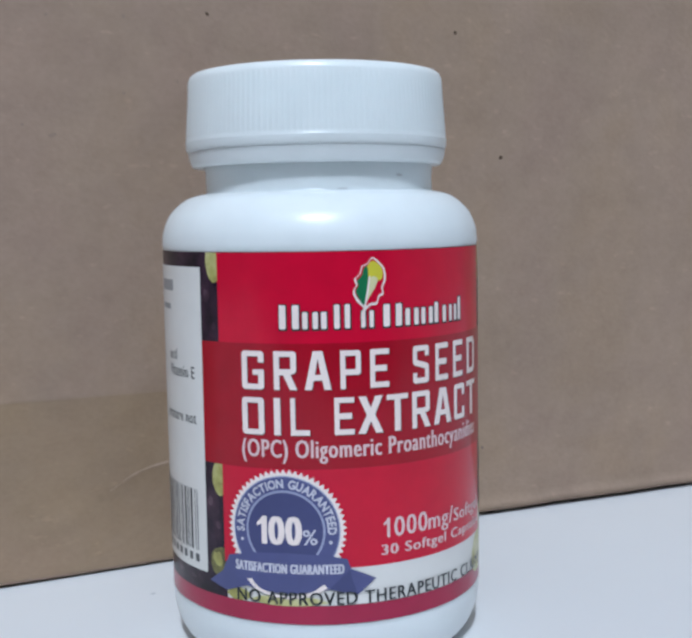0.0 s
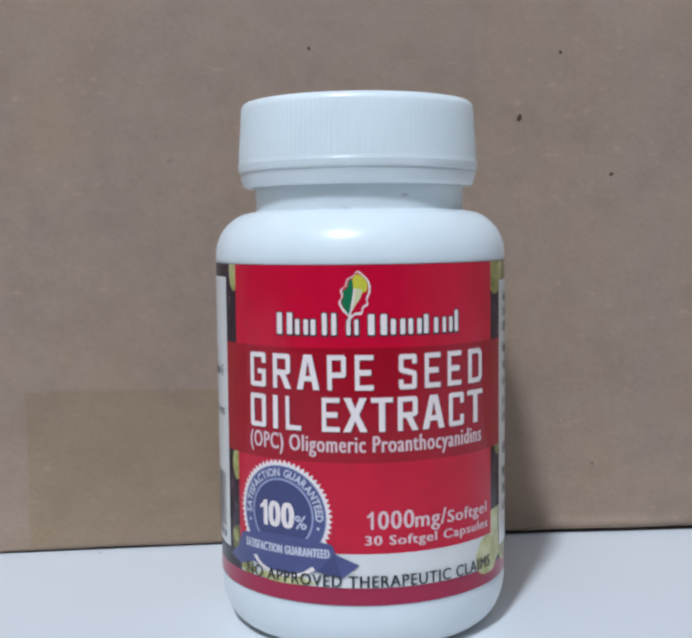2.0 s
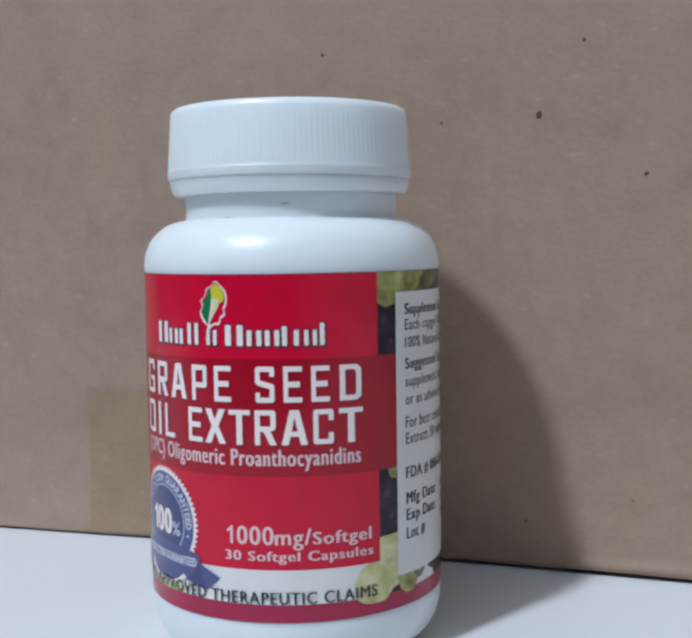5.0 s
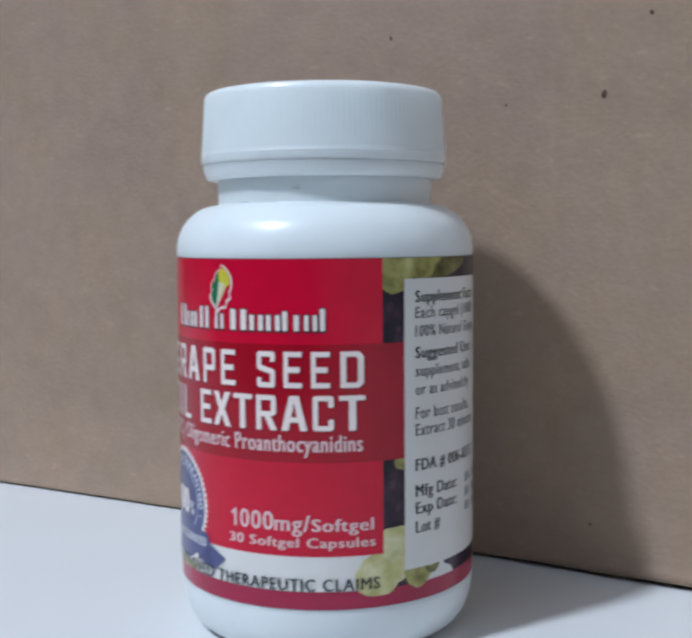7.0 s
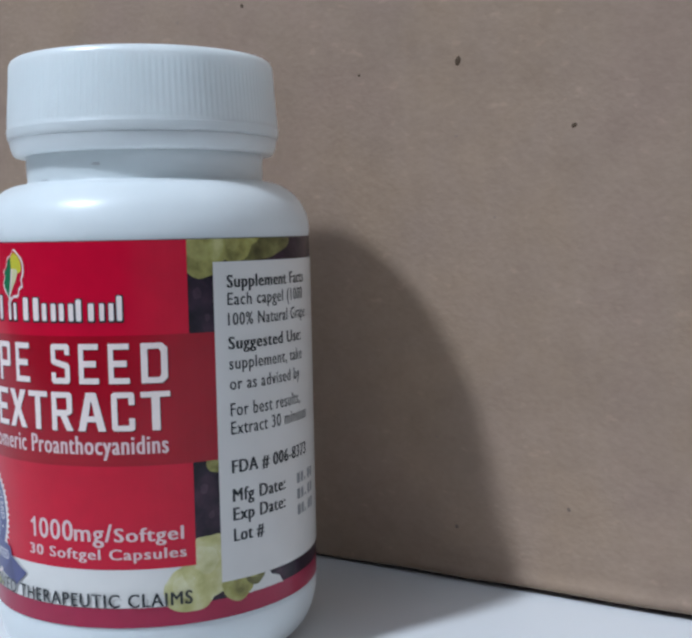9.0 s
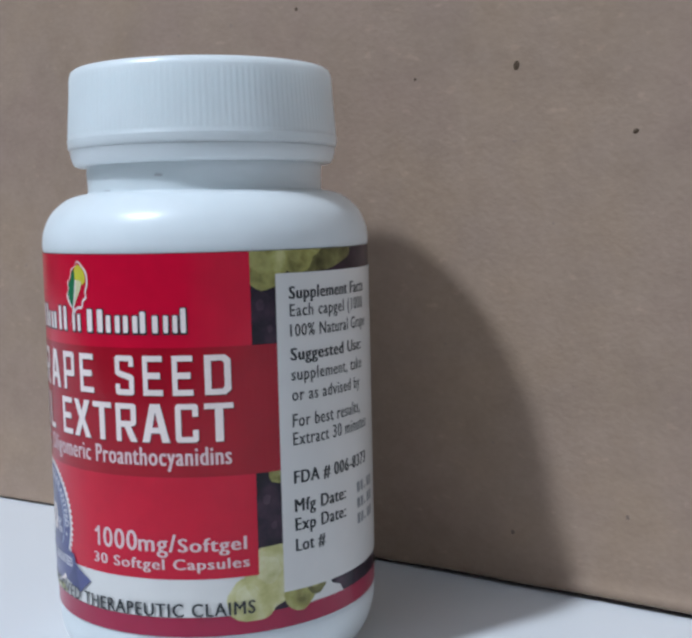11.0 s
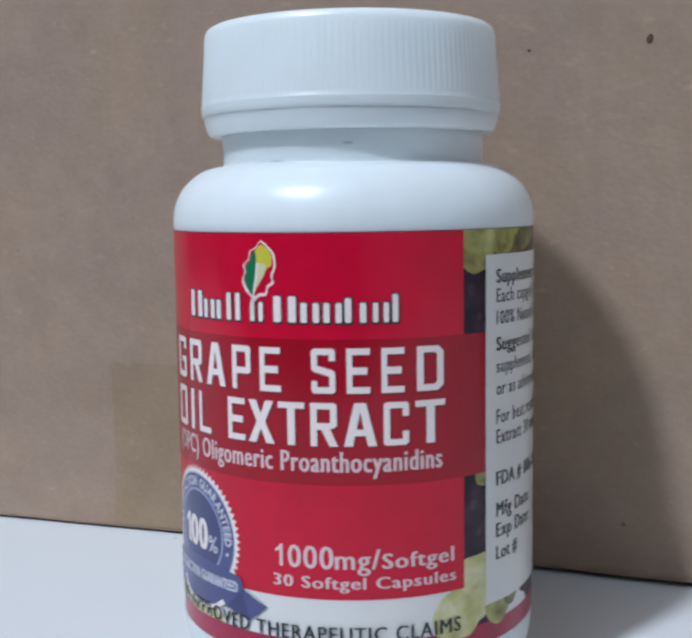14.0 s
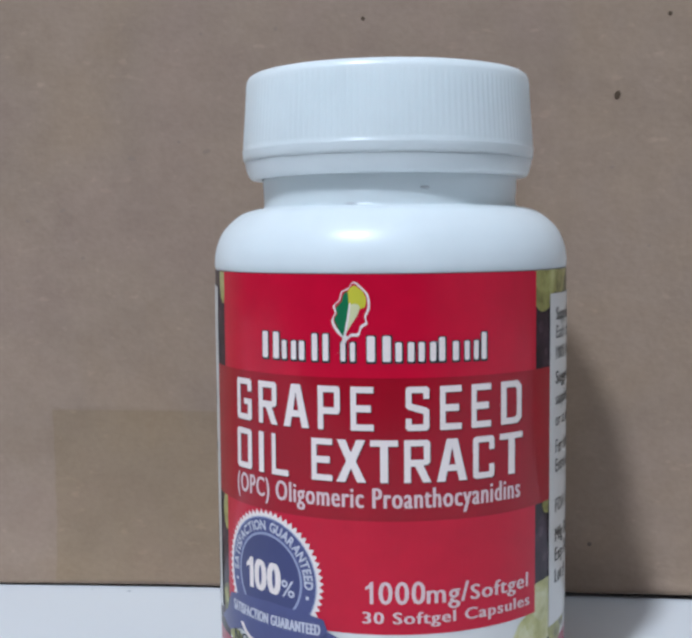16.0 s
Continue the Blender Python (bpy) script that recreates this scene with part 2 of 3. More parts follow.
def cardboard_box():
    box = tagged(new("cardboard_box"), "plain brown corrugated cardboard box with small dark specks", "box")
    xs = steps(((-0.22, -0.09, 0.01), (-0.09, 0.08, 0.0008), (0.08, 0.22, 0.01)))
    zs = [0, 0.00005, 0.00015, 0.0003, 0.0006, 0.001, 0.002] + steps(((0.003, 0.03, 0.0008), (0.03, 0.12, 0.0018), (0.12, TALL, 0.01)))
    bm = bmesh.new()
    grid = [[bm.verts.new((x, front_y(x, z), z + foot(x) * max(0, 1 - z / 0.05))) for x in xs] for z in zs]
    for low, high in zip(grid, grid[1:]):
        for a, b, c, d in zip(low, low[1:], high[1:], high):
            bm.faces.new((a, b, c, d))
    front = part("front_panel", bm, KRAFT, box, smooth=True)
    thick = front.modifiers.new("thickness", "SOLIDIFY")
    thick.thickness, thick.offset = 0.003, -1
    back = FRONT + 0.22
    part("side_panel", slab((-0.22, FRONT + 0.004, 0.0005), (-0.217, back, TALL)), KRAFT, box)
    part("side_panel", slab((0.217, FRONT + 0.004, 0.0005), (0.22, back, TALL)), KRAFT, box)
    part("back_panel", slab((-0.22, back, 0.0005), (0.22, back + 0.003, TALL)), KRAFT, box)
    part("bottom_panel", slab((-0.216, FRONT + 0.006, 0), (0.216, back, 0.003)), KRAFT, box)
    part("top_flap", slab((-0.22, FRONT, TALL), (0.22, FRONT + 0.11, TALL + 0.003), 0.001), KRAFT, box)
    part("top_flap", slab((-0.22, FRONT + 0.1105, TALL), (0.22, back + 0.003, TALL + 0.003), 0.001), KRAFT, box)
    # the wide strip of paper tape on the lower part of the front
    bm = bmesh.new()
    tx, tz = steps(((-0.0650, -0.004, 0.001),)), steps(((0.0007, 0.0326, 0.0009),))
    grid = [[bm.verts.new((x + 0.0003 * noise.noise((z * 300, 1, 1)), front_y(x, z) - 0.00012, z + foot(x) * max(0, 1 - z / 0.05))) for x in tx] for z in tz]
    for low, high in zip(grid, grid[1:]):
        for a, b, c, d in zip(low, low[1:], high[1:], high):
            bm.faces.new((a, b, c, d))
    part("tape", bm, TAPE, box, "strip of brown paper tape", smooth=True)
    return box


BOX = cardboard_box()


def pale_crease():
    """The sharp top of the crease, a strip paler than the cardboard."""
    line_up = [tuple(q) for q in smoothed([(x, z, 0) for x, z in CREASE[2:]], 8)]
    bm = bmesh.new()
    rows = []
    for k, (x, z, _) in enumerate(line_up):
        t = k / (len(line_up) - 1)
        half = (0.0001 + 0.00036 * t) * (0.7 + 0.6 * noise.noise((x * 700, z * 700, 1.0)))
        rows.append([bm.verts.new((x, front_y(x, z + w * half) - 0.00014 - up, z + w * half)) for w, up in ((-1, 0), (0, 0.00003), (1, 0))])
    for p, q in zip(rows, rows[1:]):
        for k in range(2):
            bm.faces.new((p[k], q[k], q[k + 1], p[k + 1]))
    part("crease", bm, PALE_KRAFT, BOX, "pale crease line", smooth=True)


PALE_KRAFT = cardboard("pale_cardboard", (0.6, 0.55, 0.5), (0.46, 0.34, 0.26), 0.85, 0.25)
pale_crease()


BROWN_FLECK = material("brown_fleck", (0.19, 0.137, 0.11), 0.85)[0]
SMUDGE = material("faint_smudge", (0.295, 0.213, 0.163), 0.85)[0]


def speck(x, z, wide, high, turn, mat=SPECK):
    """A dark fleck pressed into the front panel."""
    bm = bmesh.new()
    ring = []
    for k in range(12):
        a = 2 * math.pi * k / 12
        q = 1 + 0.28 * noise.noise((math.cos(a) * 1.3 + x * 900, math.sin(a) * 1.3, z * 900))
        u, v = wide / 2 * q * math.cos(a), high / 2 * q * math.sin(a)
        px, pz = x + u * math.cos(turn) - v * math.sin(turn), z + u * math.sin(turn) + v * math.cos(turn)
        ring.append(bm.verts.new((px, front_y(px, pz) - 0.00006, pz)))
    top = bm.verts.new((x, front_y(x, z) - (0.00016 if mat == SPECK else 0.00007), z))
    for a, b in zip(ring, ring[1:] + ring[:1]):
        bm.faces.new((a, b, top))
    part("speck", bm, mat, BOX)


for x, z, wide, high, turn in ((34.8, 86.6, 1.0, 1.5, -0.2), (53.8, 75.3, 0.95, 0.7, 0.5), (43.0, 99.4, 0.7, 0.8, 0), (16.5, 86.0, 0.5, 0.5, 0),
                               (-7.1, 100.2, 0.6, 0.8, 0.4)):
    speck(x / 1000, z / 1000, wide / 1000, high / 1000, turn)
for x, z, wide, high, turn in ((51.4, 15.2, 0.55, 0.9, 0.2), (31.4, 9.8, 0.75, 0.75, 0)):
    speck(x / 1000, z / 1000, wide / 1000, high / 1000, turn, BROWN_FLECK)

for x, z, wide, high, turn in ((-84.5, 54.2, 0.9, 0.7, 0.3), (-34.6, 78.7, 1.5, 0.8, 0.3), (-48.1, 77.7, 1.6, 0.9, -0.2), (-22.3, 86.0, 0.6, 0.7, 0), (-39.5, 80.4, 0.7, 0.6, 0),
                               (-22.0, 99.0, 0.8, 0.8, 0), (-35.0, 98.6, 0.7, 0.6, 0), (40.4, 61.8, 0.5, 0.5, 0), (28.4, 25.1, 0.6, 0.5, 0), (34.2, 74.9, 0.9, 0.4, 0.1),
                               (-12.8, 88.2, 0.5, 0.6, 0), (-61.2, 68.8, 1.2, 0.8, 0.4), (-67.7, 67.0, 0.9, 0.7, 0), (-57.8, 60.4, 0.8, 0.6, 0.2), (20.2, 41.6, 0.6, 0.4, 0)):
    speck(x / 1000, z / 1000, wide / 1000, high / 1000, turn, SMUDGE)

# ---- the bottle ----
R = 24.0
BOTTLE = tagged(new("pill_bottle"), "white plastic pill bottle with red printed label and screw cap", "bottle")
BOTTLE.location.z = 0.0004


def body_profile():
    pts = [(16.5, 0.5), (17.6, -0.15), (18.8, -0.4), (20.3, -0.15), (21.9, 0.8), (22.95, 2.3), (23.6, 4.2), (23.9, 6.0), (23.93, 7.2), (23.82, 7.9), (23.82, 9.0)]
    top = [(23.82, 58.0), (23.82, 58.9), (23.98, 59.4), (24.02, 60.3), (23.78, 62.0), (22.95, 64.0), (21.65, 65.5), (20.1, 66.6), (18.6, 67.1), (17.4, 67.3)]
    neck = [(17.28, 67.4), (17.2, 67.8), (17.22, 69.0), (17.3, 70.4), (17.25, 71.2), (17.0, 73.0), (17.0, 76.0)]
    return [(0, 0.5)] + [tuple(q) for q in smoothed(pts, 5)] + [tuple(q) for q in smoothed(top, 5)] + [tuple(q) for q in smoothed(neck, 3)] + [(0, 76.0)]


def ribs(a, z):
    fade = min(1, max(0, (z - 75.2) / 0.5), max(0, (83.9 - z) / 0.4))
    return 0.031 * fade * math.cos(146 * a)


def neck_waves(a, z):
    """The moulded neck is not quite true."""
    return 0.10 * noise.noise((math.cos(a) * 5, math.sin(a) * 5, z * 0.9)) if 67.6 < z < 71.5 else 0.0


body = part("body", lathe(body_profile(), 192, neck_waves), WHITE_PLASTIC, BOTTLE, smooth=True)
cap = [(0, 84.72), (10, 84.84), (16.4, 84.97), (18.0, 84.98), (18.55, 84.87), (18.92, 84.6), (19.12, 84.16), (19.18, 83.9), (19.2, 83.5), (19.24, 82.7), (19.33, 81),
       (19.48, 79), (19.63, 77), (19.71, 75.7), (19.73, 75.2), (19.84, 75.05), (19.87, 74.9), (19.84, 74.74), (19.79, 74.5), (19.80, 74.0), (19.73, 73.72), (19.55, 73.58), (18.35, 73.5)]
screw_cap = part("cap", lathe(cap, 146 * 6, ribs), CAP_PLASTIC, BOTTLE, "white ribbed plastic screw cap", smooth=True)
screw_cap.location = (-0.00025, 0.0002, 0)
ring = smoothed([(18.9, 73.56), (19.46, 73.5), (19.5, 73.28), (19.4, 72.6), (19.2, 71.95), (19.0, 71.5), (18.7, 71.25), (18.1, 71.2), (17.3, 71.22)], 4)
tamper_ring = part("tamper_ring", lathe([tuple(q) for q in ring], 160), RING_PLASTIC, BOTTLE, smooth=True)
tamper_ring.location = (-0.0002, 0.00015, 0)


GREY_MARK = material("grey_mark", (0.60, 0.61, 0.62), 0.6)[0]


def neck_mark(degrees, z, wide, high):
    """A shallow grey mark moulded on the neck."""
    bm = bmesh.new()
    rows = []
    for u in range(9):
        half = high / 2 * math.sqrt(max(0.0, 1 - (u / 4 - 1) ** 2)) + 0.02
        a = radians(degrees) + (u / 8 - 0.5) * wide / 17.3
        rows.append([bm.verts.new((r / 1000 * math.sin(a), -r / 1000 * math.cos(a), (z + w * half) / 1000)) for r, w in ((17.2, -1), (17.38, -0.5), (17.38, 0.5), (17.2, 1))])
    for p, q in zip(rows, rows[1:]):
        for k in range(3):
            bm.faces.new((p[k], q[k], q[k + 1], p[k + 1]))
    part("neck_mark", bm, GREY_MARK, BOTTLE)


neck_mark(19.5, 69.4, 1.3, 0.4)
neck_mark(-11, 67.55, 1.6, 0.14)


def wrapped(bm, layer):
    """Lays a flat drawing, x along the label and y up in mm, round the bottle, layer steps above the label."""
    xs = [v.co.x for v in bm.verts]
    lo, hi, gap = min(xs), max(xs), 0.9
    x = math.floor(lo / gap) * gap + gap
    while x < hi:
        bmesh.ops.bisect_plane(bm, geom=bm.verts[:] + bm.edges[:] + bm.faces[:], dist=1e-5, plane_co=(x, 0, 0), plane_no=(1, 0, 0))
        x += gap
    for edge, way in ((58.93, 1), (7.91, -1)):
        bmesh.ops.bisect_plane(bm, geom=bm.verts[:] + bm.edges[:] + bm.faces[:], dist=1e-6, plane_co=(0, edge, 0), plane_no=(0, way, 0), clear_outer=True)
    r = R + 0.022 * layer
    for v in bm.verts:
        a = v.co.x / R
        v.co = (r / 1000 * math.sin(a), -r / 1000 * math.cos(a), v.co.y / 1000)
    return bm


def filled(loops):
    """A flat drawing from closed loops of points; inner loops are holes."""
    cu = bpy.data.curves.new("drawing", "CURVE")
    cu.dimensions, cu.fill_mode = "2D", "BOTH"
    for loop in loops:
        sp = cu.splines.new("POLY")
        sp.points.add(len(loop) - 1)
        for q, (x, y) in zip(sp.points, loop):
            q.co = (x, y, 0, 1)
        sp.use_cyclic_u = True
    return drawn(cu)


def drawn(cu):
    ob = new("drawing", cu)
    me = bpy.data.meshes.new_from_object(ob.evaluated_get(bpy.context.evaluated_depsgraph_get()))
    bm = bmesh.new()
    bm.from_mesh(me)
    bpy.data.objects.remove(ob)
    bpy.data.meshes.remove(me)
    bmesh.ops.remove_doubles(bm, verts=bm.verts[:], dist=1e-5)
    for f in bm.faces:
        if f.normal.z < 0:
            f.normal_flip()
    return bm


def typed(text, bold=0.0, spacing=1.0):
    cu = bpy.data.curves.new("drawing", "FONT")
    cu.body, cu.offset, cu.resolution_u, cu.space_character = text, bold, 3, spacing
    return drawn(cu)


CAP_HEIGHT = max(v.co.y for v in typed("H").verts)


def line(text, left, right, base, height, bold=0.0, spacing=1.12):
    """A line of writing from left to right, its capitals that high above its base, in mm."""
    bm = typed(text, bold, spacing)
    lo, hi = min(v.co.x for v in bm.verts), max(v.co.x for v in bm.verts)
    for v in bm.verts:
        v.co.x = left + (v.co.x - lo) / (hi - lo) * (right - left)
        v.co.y = base + v.co.y / CAP_HEIGHT * height
    return bm


def figure_one(left, base, height, wide, stem):
    """A plain upright figure one with a flag."""
    x = left + wide
    return filled([[(x - stem, base), (x, base), (x, base + height), (x - stem * 0.8, base + height), (x - stem * 1.3, base + height * 0.86),
                    (left, base + height * 0.76), (left, base + height * 0.63), (x - stem, base + height * 0.71)]])


def box_loop(x0, y0, x1, y1):
    return [(x0, y0), (x1, y0), (x1, y1), (x0, y1)]


def oval(x, y, rx, ry, n=28, rough=0.0, turn=0.0):
    out = []
    for k in range(n):
        a = 2 * math.pi * k / n
        q = 1 + rough * noise.noise((math.cos(a) * 1.5 + x, math.sin(a) * 1.5 + y, 3.0))
        u, v = rx * q * math.cos(a), ry * q * math.sin(a)
        out.append((x + u * math.cos(turn) - v * math.sin(turn), y + u * math.sin(turn) + v * math.cos(turn)))
    return out


def round_box(x0, y0, x1, y1, r):
    out = []
    for cx, cy, a0 in ((x1 - r, y1 - r, 0), (x0 + r, y1 - r, 90), (x0 + r, y0 + r, 180), (x1 - r, y0 + r, 270)):
        out += [(cx + r * math.cos(radians(a0 + d)), cy + r * math.sin(radians(a0 + d))) for d in (0, 30, 60, 90)]
    return out


def joined(bms):
    out = bmesh.new()
    for bm in bms:
        me = bpy.data.meshes.new("piece")
        bm.to_mesh(me)
        bm.free()
        out.from_mesh(me)
        bpy.data.meshes.remove(me)
    return out


LABEL = part("label", lathe([(23.8, 7.9), (23.97, 7.85), (24.0, 7.89), (24.0, 58.96), (23.97, 59.0), (23.8, 58.95)], 240), PURPLE_GRAPE, BOTTLE,
             "glossy paper label with grape photo border", smooth=False)


LABEL.location.z = 0.00013


def ink(name, bm, layer, mat, label=""):
    return part(name, wrapped(bm, layer), mat, LABEL, label)


def ink_bold(name, make, layer, mat, spread, label=""):
    """The same writing struck two or three times, a little apart."""
    layers = []
    for k, shift in enumerate((-spread, spread, 0.0)):
        bm = make()
        for v in bm.verts:
            v.co.x += shift
        layers.append(wrapped(bm, layer + 0.25 * k))
    return part(name, joined(layers), mat, LABEL, label)


# grapes of the photo behind the panels
for x, y, rx, ry, layer, mat in ((33.0, 58.6, 6.5, 2.6, 1, OLIVE_GRAPE), (24.6, 57.0, 3.4, 3.2, 2, GREEN_GRAPE), (29.4, 58.0, 2.6, 2.2, 1.5, GREEN_GRAPE),
                                 (25.6, 29.2, 1.4, 1.3, 1, GREEN_GRAPE), (24.6, 15.6, 4.2, 4.2, 2.2, PALE_GRAPE), (21.6, 12.6, 3.6, 3.2, 2, PALE_GRAPE),
                                 (28.4, 12.2, 2.5, 2.4, 2.4, GREEN_GRAPE), (31.2, 13.0, 1.6, 1.5, 2.6, OLIVE_GRAPE), (-25.0, 57.6, 1.5, 2.9, 1, GREEN_GRAPE),
                                 (-24.9, 27.6, 1.4, 2.6, 1, GREEN_GRAPE), (-25.2, 15.4, 2.0, 2.2, 1, OLIVE_GRAPE)):
    ink("grape_print", filled([oval(x, y, rx, ry, rough=0.14)]), layer, mat)
    lit = BRIGHT_GRAPE if mat == PALE_GRAPE else LIT_GRAPE if mat == GREEN_GRAPE else GREEN_GRAPE
    ink("grape_sheen", filled([oval(x - rx * 0.22, y + ry * 0.18, rx * 0.42, ry * 0.5, rough=0.3, turn=0.4)]), layer + 0.1, lit)
for x, y, rx, ry in ((-26.2, 52.2, 1.7, 2.9), (-25.0, 48.4, 1.2, 1.6), (-26.6, 23.4, 1.5, 2.2), (-25.1, 20.2, 1.3, 2.0), (24.0, 51.2, 1.6, 2.6), (25.2, 48.2, 1.1, 1.7),
                     (24.1, 25.4, 1.6, 2.2), (25.0, 21.8, 1.2, 1.9), (-31.0, 11.9, 2.2, 1.1), (-35.0, 12.0, 2.0, 1.1), (36.5, 58.0, 2.0, 1.2), (36.0, 11.9, 2.0, 1.1)):
    ink("grape_print", filled([oval(x, y, rx, ry, rough=0.18)]), 0.5, PLUM_GRAPE)
    ink("grape_sheen", filled([oval(x - rx * 0.2, y + ry * 0.25, rx * 0.35, ry * 0.3, rough=0.3)]), 0.7, MAUVE_GRAPE)
ink("bottom_strip", filled([[(-24.0, 10.6), (21.5, 10.6), (21.0, 16.2), (-24.0, 16.2)]]), 1, WHITE)
ink("white_patch", filled([[(29.8, 10.5), (36.5, 10.5), (35.8, 11.6), (34.2, 12.2), (33.4, 13.4), (31.6, 13.2), (30.6, 12.0)]]), 1, WHITE)
ink("maroon_stripe", filled([box_loop(-75.3, 7.88, 75.3, 10.55)]), 1, MAROON)
ink("red_panel", filled([box_loop(-24.3, 15.8, 22.4, 58.95)]), 3, RED)
ink("title_band", filled([box_loop(-28.2, 29.6, 26.6, 46.7)]), 4, BAND)
ink("facts_panel", filled([[(25.9, 12.8), (70.0, 12.8), (70.0, 55.9), (25.9, 55.9)]]), 5, WHITE)
ink("notes_panel", filled([[(-70.0, 13.45), (-27.75, 13.45), (-27.6, 56.9), (-70.0, 56.9)]]), 5, WHITE)

# big square-cut lettering
def glyph_loops(ch):
    """The outline of a condensed square letter in a box 1 wide and 1 high."""
    w, h = 0.25, 0.145
    c, d = 0.10, 0.06
    if ch == "E":
        return [[(0, 0), (1, 0), (1, h), (w, h), (w, 0.42), (0.88, 0.42), (0.88, 0.58), (w, 0.58), (w, 1 - h), (1, 1 - h), (1, 1), (0, 1)]]
    if ch == "L":
        return [[(0, 0), (1, 0), (1, h), (w, h), (w, 1), (0, 1)]]
    if ch == "I":
        return [[(0, 0), (1, 0), (1, 1), (0, 1)]]
    if ch == "T":
        v = 0.36
        return [[(v, 0), (1 - v, 0), (1 - v, 1 - h), (1, 1 - h), (1, 1), (0, 1), (0, 1 - h), (v, 1 - h)]]
    if ch == "O":
        return [[(c, 0), (1 - c, 0), (1, d), (1, 1 - d), (1 - c, 1), (c, 1), (0, 1 - d), (0, d)], box_loop(w, h, 1 - w, 1 - h)]
    if ch == "D":
        return [[(0, 0), (0.8, 0), (1, 0.12), (1, 0.88), (0.8, 1), (0, 1)], [(w, h), (0.66, h), (1 - w, 0.21), (1 - w, 0.79), (0.66, 1 - h), (w, 1 - h)]]
    if ch == "C":
        return [[(c, 0), (1 - c, 0), (1, d), (1, 0.33), (1 - w, 0.33), (1 - w, h), (w, h), (w, 1 - h), (1 - w, 1 - h), (1 - w, 0.67), (1, 0.67), (1, 1 - d),
                 (1 - c, 1), (c, 1), (0, 1 - d), (0, d)]]
    if ch == "G":
        return [[(c, 0), (1 - c, 0), (1, d), (1, 0.52), (0.5, 0.52), (0.5, 0.38), (1 - w, 0.38), (1 - w, h), (w, h), (w, 1 - h), (1 - w, 1 - h), (1 - w, 0.70),
                 (1, 0.70), (1, 1 - d), (1 - c, 1), (c, 1), (0, 1 - d), (0, d)]]
    if ch == "P":
        return [[(0, 0), (w, 0), (w, 0.36), (1 - c, 0.36), (1, 0.36 + d), (1, 1 - d), (1 - c, 1), (0, 1)], box_loop(w, 0.51, 1 - w, 1 - h)]
    if ch == "R":
        return [[(0, 0), (w, 0), (w, 0.38), (0.42, 0.38), (0.72, 0), (1.04, 0), (0.74, 0.40), (1 - c, 0.42), (1, 0.42 + d), (1, 1 - d), (1 - c, 1), (0, 1)],
                box_loop(w, 0.54, 1 - w, 1 - h)]
    if ch == "A":
        return [[(0, 0), (0.27, 0), (0.34, 0.24), (0.66, 0.24), (0.73, 0), (1, 0), (0.68, 1), (0.32, 1)], [(0.39, 0.39), (0.61, 0.39), (0.5, 0.80)]]
    if ch == "X":
        return [[(0, 0), (0.30, 0), (0.5, 0.33), (0.70, 0), (1, 0), (0.66, 0.5), (0.98, 1), (0.68, 1), (0.5, 0.69), (0.32, 1), (0.02, 1), (0.34, 0.5)]]
    return [[(c, 0), (1 - c, 0), (1, d), (1, 0.46), (0.9, 0.52), (w, 0.62), (w, 1 - h), (1 - w, 1 - h), (1 - w, 0.72), (1, 0.72), (1, 1 - d), (1 - c, 1),
             (c, 1), (0, 1 - d), (0, 0.54), (0.12, 0.48), (1 - w, 0.38), (1 - w, h), (w, h), (w, 0.28), (0, 0.28), (0, d)]]


BAND_SHADE = printed("deep_red_ink", (0.10, 0.006, 0.014))


def big_row(name, letters, base, top):
    for ch, x0, x1 in letters:
        for shift, layer, mat, tag in ((0.14, 5, BAND_SHADE, "letter_shadow"), (0.0, 6, PALE, name)):
            loops = [[(x0 + u * (x1 - x0) + shift, base + v * (top - base) - shift) for u, v in loop] for loop in glyph_loops(ch)]
            ink(tag, filled(loops), layer, mat)


big_row("title_letter", (("G", -20.5, -17.2), ("R", -15.8, -12.7), ("A", -11.6, -8.0), ("P", -6.8, -4.0), ("E", -2.7, 0.05), ("S", 3.8, 6.6), ("E", 7.9, 10.6),
                         ("E", 11.9, 14.6), ("D", 16.1, 19.5)), 40.45, 45.7)
big_row("title_letter", (("O", -20.6, -17.3), ("I", -15.9, -15.0), ("L", -13.6, -11.0), ("E", -7.7, -5.0), ("X", -4.5, -0.9), ("T", -0.4, 2.9), ("R", 3.6, 6.7),
                         ("A", 7.5, 11.3), ("C", 12.1, 15.1), ("T", 15.9, 19.7)), 34.25, 39.35)
ink_bold("subtitle", lambda: line("(OPC) Oligomeric Proanthocyanidins", -20.7, 19.2, 31.2, 2.4), 6, ROSE, 0.08)

# maker's mark: a row of plain white blocks with a leaf
for x0, x1, top in ((-14.9, -12.2, 51.9), (-11.75, -9.65, 50.95), (-9.25, -7.95, 50.95), (-7.5, -5.35, 51.9), (-3.85, -2.1, 50.95), (-0.7, 2.1, 51.7),
                    (2.65, 4.85, 50.95), (5.35, 7.45, 50.95), (7.8, 9.15, 51.5), (9.5, 10.75, 50.95), (11.0, 12.85, 50.95), (13.25, 13.95, 51.9)):
    wide = x1 - x0
    stems = ((x0, x0 + wide * 0.34), (x1 - wide * 0.34, x1)) if wide > 1.5 else ((x0, x0 + min(wide, 0.75)),)
    for a, b in stems:
        ink("mark_edge", filled([round_box(a - 0.12, 48.4, b + 0.22, top + 0.12, 0.2)]), 5, BLACK)
        ink("mark_bar", filled([round_box(a, 48.65, b, top, 0.22)]), 6, PALE)
